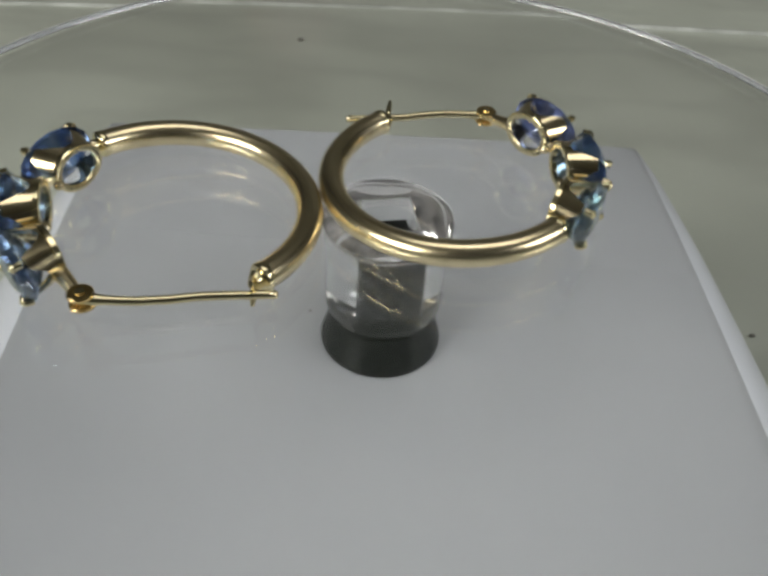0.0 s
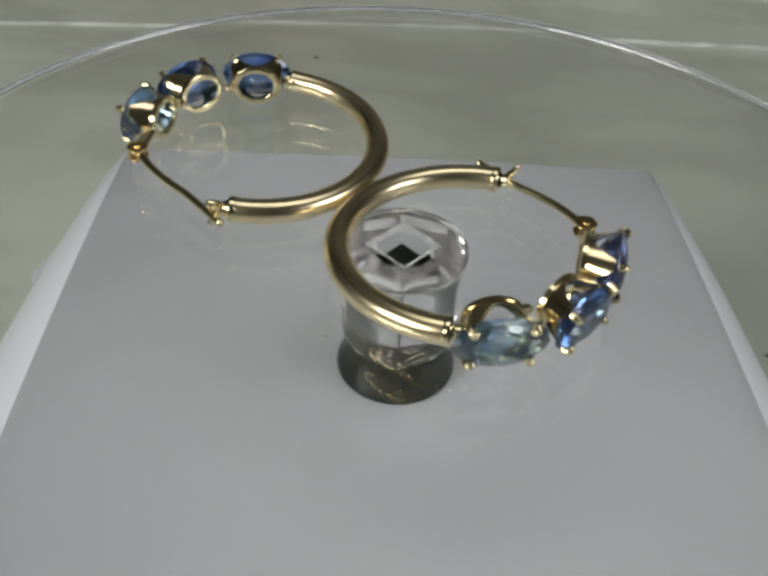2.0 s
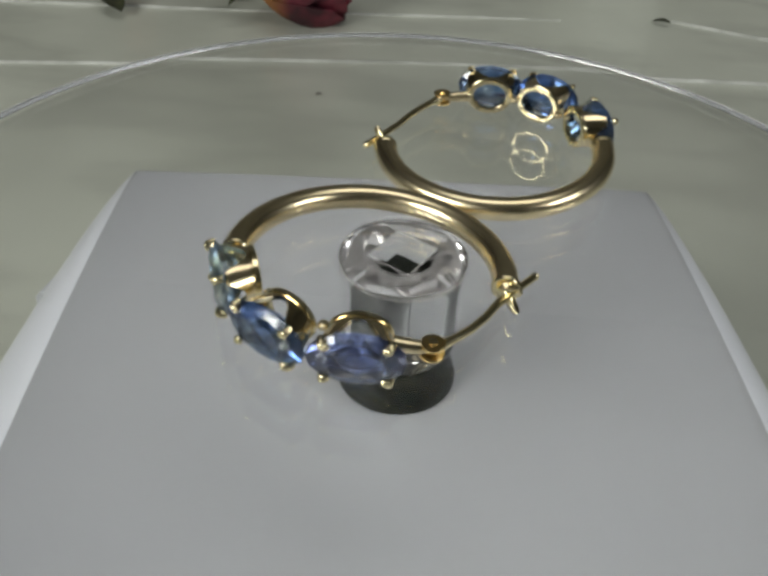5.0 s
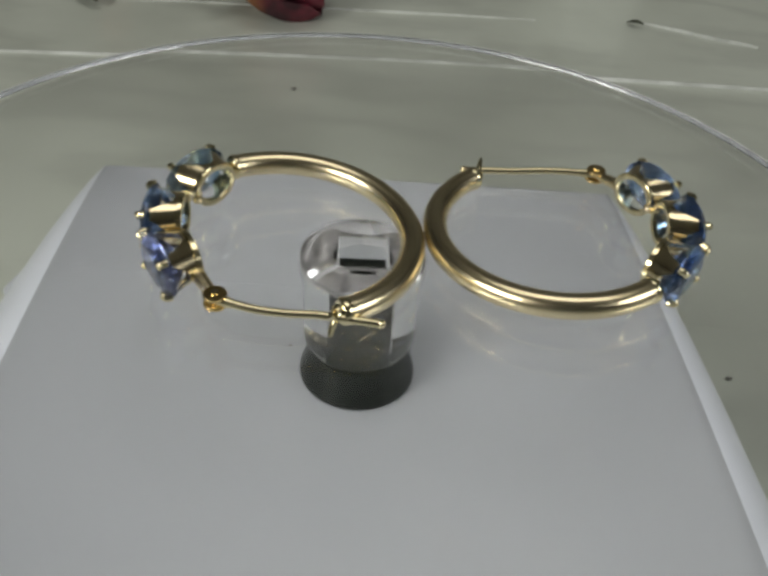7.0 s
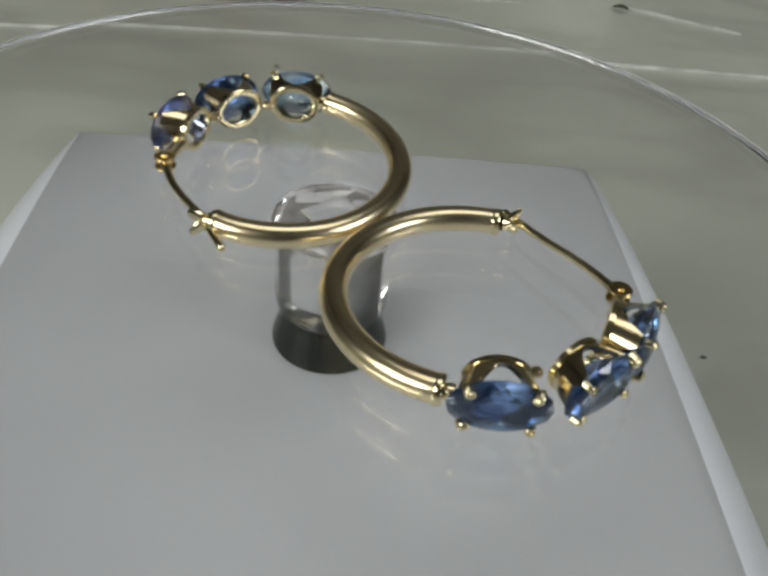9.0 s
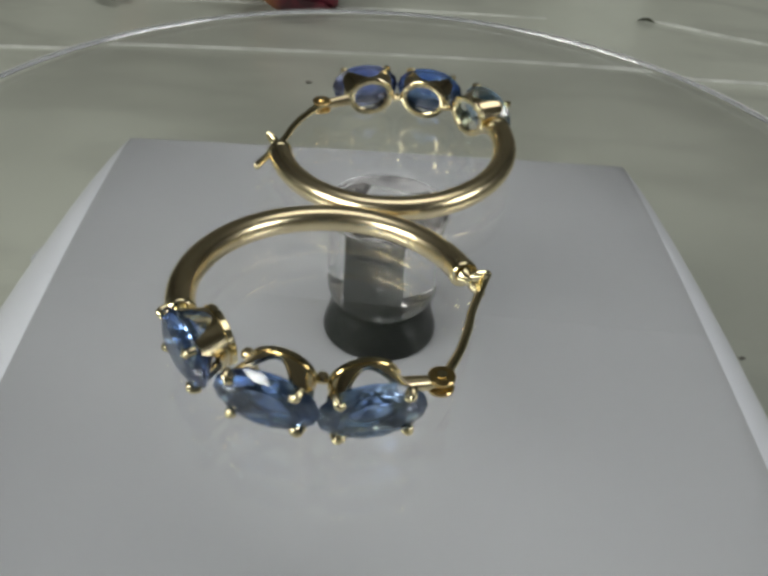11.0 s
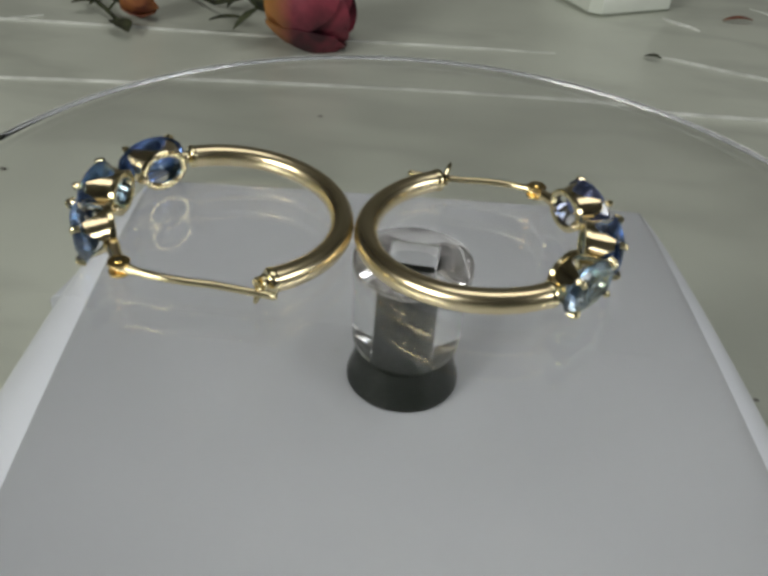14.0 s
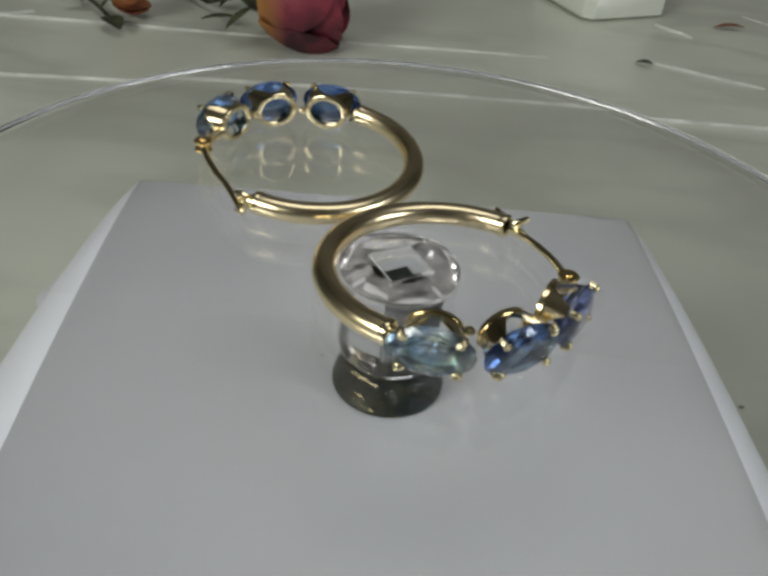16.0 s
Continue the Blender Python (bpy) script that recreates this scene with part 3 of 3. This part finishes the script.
def build_rose(name, x, y, z, rx, ry, rz, size, mat, label, seed, stems):
    """A dried rose that lies on its side: its petals wrap round the +x axis of its own space."""
    rng = random.Random(seed)
    rose = new(name)
    tagged(rose, label, "flower", "dried roses")
    for k in range(13):
        bm = bmesh.new()
        ring = k // 4
        r = size * (1.0 - 0.2 * ring)
        a0 = k * 2.4 + rng.uniform(-0.2, 0.2)
        wide = rng.uniform(0.85, 1.15)
        L = size * rng.uniform(1.55, 1.95) * (1 - 0.04 * ring)
        loops_out = []
        for i in range(9):
            u = i / 8
            prof = r * (0.30 + 0.78 * math.sin(math.pi * (0.12 + 0.66 * u)))
            row_o, row_i = [], []
            for j in range(9):
                v = j / 8 - 0.5
                a = a0 + v * 2 * wide * (0.55 + 0.5 * math.sin(math.pi * (0.15 + 0.7 * u)))
                wob = 1 + 0.07 * noise.noise((u * 3 + seed, v * 5, k))
                edge = 0.10 * size * (u ** 4) * (1 + noise.noise((v * 6, k, seed)))
                xx = L * u - 0.35 * size - 0.22 * size * (2 * v) ** 2 * u
                rr = prof * wob + edge
                row_o.append((xx, rr * math.cos(a), rr * math.sin(a)))
                row_i.append((xx, (rr - 0.45) * math.cos(a), (rr - 0.45) * math.sin(a)))
            loops_out.append(row_o + row_i[::-1])
        rings(bm, loops_out)
        part("petal", bm, mat, rose)
    bm = bmesh.new()
    turned(bm, [(size * 0.12, -size * 0.75), (size * 0.30, -size * 0.55), (size * 0.36, -size * 0.3), (size * 0.2, 0)], 14)
    part("calyx", moved(bm, pose(0, 0, 0, 0, 90, 0)), STEM, rose, "dark dried calyx")
    for k in range(5):
        bm = bmesh.new()
        a = k * 1.26 + 0.3
        leaf(bm, (-0.5 * size, 0.25 * size * math.cos(a), 0.25 * size * math.sin(a)), (-0.5 if k % 2 else 0.6, math.cos(a), 0.6 * math.sin(a) + 0.1), size * 0.8, size * 0.22)
        part("sepal", bm, STEM, rose)
    rose.matrix_world = pose(x * FAR * MM, y * FAR * MM, (TABLE + z * FAR) * MM, rx, ry, rz)
    inv = rose.matrix_world.inverted()
    for path, r, leaves in stems:
        bm = bmesh.new()
        pts = [inv @ (Vector((px * FAR, py * FAR, TABLE + pz * FAR)) * MM) / MM for px, py, pz in path]
        sweep(bm, pts, r, 8)
        part("stem", bm, STEM, rose, "thin dark dried stem")
        for (lx, ly, lz), way, ln, wd in leaves:
            bm = bmesh.new()
            leaf(bm, inv @ (Vector((lx * FAR, ly * FAR, TABLE + lz * FAR)) * MM) / MM, inv.to_3x3() @ Vector(way), ln * FAR, wd * FAR)
            part("leaf", bm, STEM, rose, "curled dry leaf")
    return rose


def build_round_about():
    build_rose("dried_rose", -35.5, 143.0, 10.6, 0, 0, 4, 14.7, PETAL, "dried pink and yellow rose lying on the table", 3,
               [([(-44, 150, 10), (-49, 153, 6), (-57, 160, 2), (-85, 188, 1.2)], 0.9, [((-46, 148, 3), (-1, -0.3, -0.1), 9, 2.6), ((-48, 152, 6), (-0.3, 1, 0.3), 12, 3), ((-53, 157, 2), (0.2, 1, 0.1), 13, 2.4)])])
    build_rose("dried_rose", -75, 147, 6.0, 0, 0, 25, 6.2, ORANGE, "dried orange rose with dark twisted stems on the table", 8,
               [([(-84, 166, 6), (-90, 160, 4), (-99, 164, 2), (-125, 190, 1)], 1.1, [((-84, 154, 2), (-0.3, -1, 0), 5, 2)]),
                ([(-90, 157, 3), (-82, 150, 1.6), (-76, 143, 1.0)], 0.7, [((-77.5, 144, 1.0), (0.75, -1, 0.0), 11, 5), ((-84, 153, 2), (-1, -0.6, 0), 7, 3)])])
    bm = bmesh.new()
    leaf(bm, (-2.4, 0.9, 0.5), (1, -0.4, 0), 5.2, 2.6, 0.12)
    lf = part("leaf_scrap", bm, STEM)
    lf.matrix_world = pose(70.1 * MM, 199.6 * MM, (TABLE + 0.1) * MM)
    tagged(lf, "small dark dry leaf scrap on the table", "leaf")
    bm = bmesh.new()
    leaf(bm, (-5, 0, 0.4), (1, 0.1, 0), 11, 3, 0.1)
    lf = part("petal_scrap", bm, ORANGE)
    lf.matrix_world = pose(109 * MM, 246 * MM, (TABLE + 0.1) * MM)
    tagged(lf, "dark red dry petal scrap on the table", "petal")
    # the foot of a white ceramic piece
    cer = thing("ceramic_stand", 63.4, 262, TABLE, "white glazed square ceramic foot on the table", "stand")
    bm = bmesh.new()
    for_h = ((17.2, 0), (18.6, 0.8), (18.6, 6.7), (16.1, 10), (14.9, 49), (16.6, 53))
    rings(bm, [[(x * r, y * r, z) for x, y in ((-1, -0.82), (-0.82, -1), (0.82, -1), (1, -0.82), (1, 0.82), (0.82, 1), (-0.82, 1), (-1, 0.82))] for r, z in for_h])
    part("pillar", moved(bm, pose(0, 0, 0, 0, 0, 28)), CERAMIC, cer)
    # specks of dust
    for x, y, z, r in ((-6.3, 2.1, BLOCK_TOP, 0.17), (-26.8, 130.8, TABLE, 0.6), (58.1, 42, TABLE, 0.45), (-89.7, 90, TABLE, 0.6)):
        bm = bmesh.new()
        blob(bm, (0, 0, 0.25 * r), r, 9, (1.2, 0.8, 0.4))
        sp = part("dust_speck", bm, SPECK)
        sp.matrix_world = pose(x * MM, y * MM, z * MM)
        tagged(sp, "tiny dark speck of dust", "dust", "specks of dust")


build_setting()
base = build_base()
spindle = build_spindle()
platter = build_platter()
EAR_A = (-15.45, 3.67, 0.0)
EAR_B = (5.885, -0.49, 177.5)
ear_a = build_earring("hoop_earring", *EAR_A, ((PALE, "pale-flecked blue faceted oval sapphire"), (BLUE, "deep blue faceted oval sapphire"), (BLUE, "blue faceted oval sapphire"))[::-1],
                      "gold hoop earring with three blue oval stones, lying on clear platter", FACINGS_A, 0.35, -70, (-7.77, -7.1, 1.5), (3.6, -11.0, 0), (-20, 1.6, 0.060))
ear_b = build_earring("hoop_earring", *EAR_B, ((TEAL, "pale teal-blue faceted oval stone"), (BLUE, "blue faceted oval sapphire"), (VIOLET, "violet-blue faceted oval sapphire")),
                      "gold hoop earring with pale teal, blue and violet stones", FACINGS_B, 0.5, -77, (-6.4, -7.0, 1.62), (4.6, -11.2, 0), (-32, 1.72, 0.072))
build_round_about()


def motions():
    steps = [k * 0.25 for k in range(65)]

    def turning(x, y, z, turn, ox=0.0):
        return [(t, pose(ox * MM, 0, 0, 0, 0, SPIN * (t - TURN_AT)) @ pose(x * MM, y * MM, z * MM, 0, 0, turn)) for t in steps]

    walk(platter, turning(0, 0, DISC_BOTTOM, 0, PIVOT))
    walk(spindle, turning(0, 0, BLOCK_TOP, 0, PIVOT))
    walk(ear_a, turning(EAR_A[0], EAR_A[1], DISC_TOP, EAR_A[2]))
    walk(ear_b, turning(EAR_B[0], EAR_B[1], DISC_TOP, EAR_B[2]))


motions()
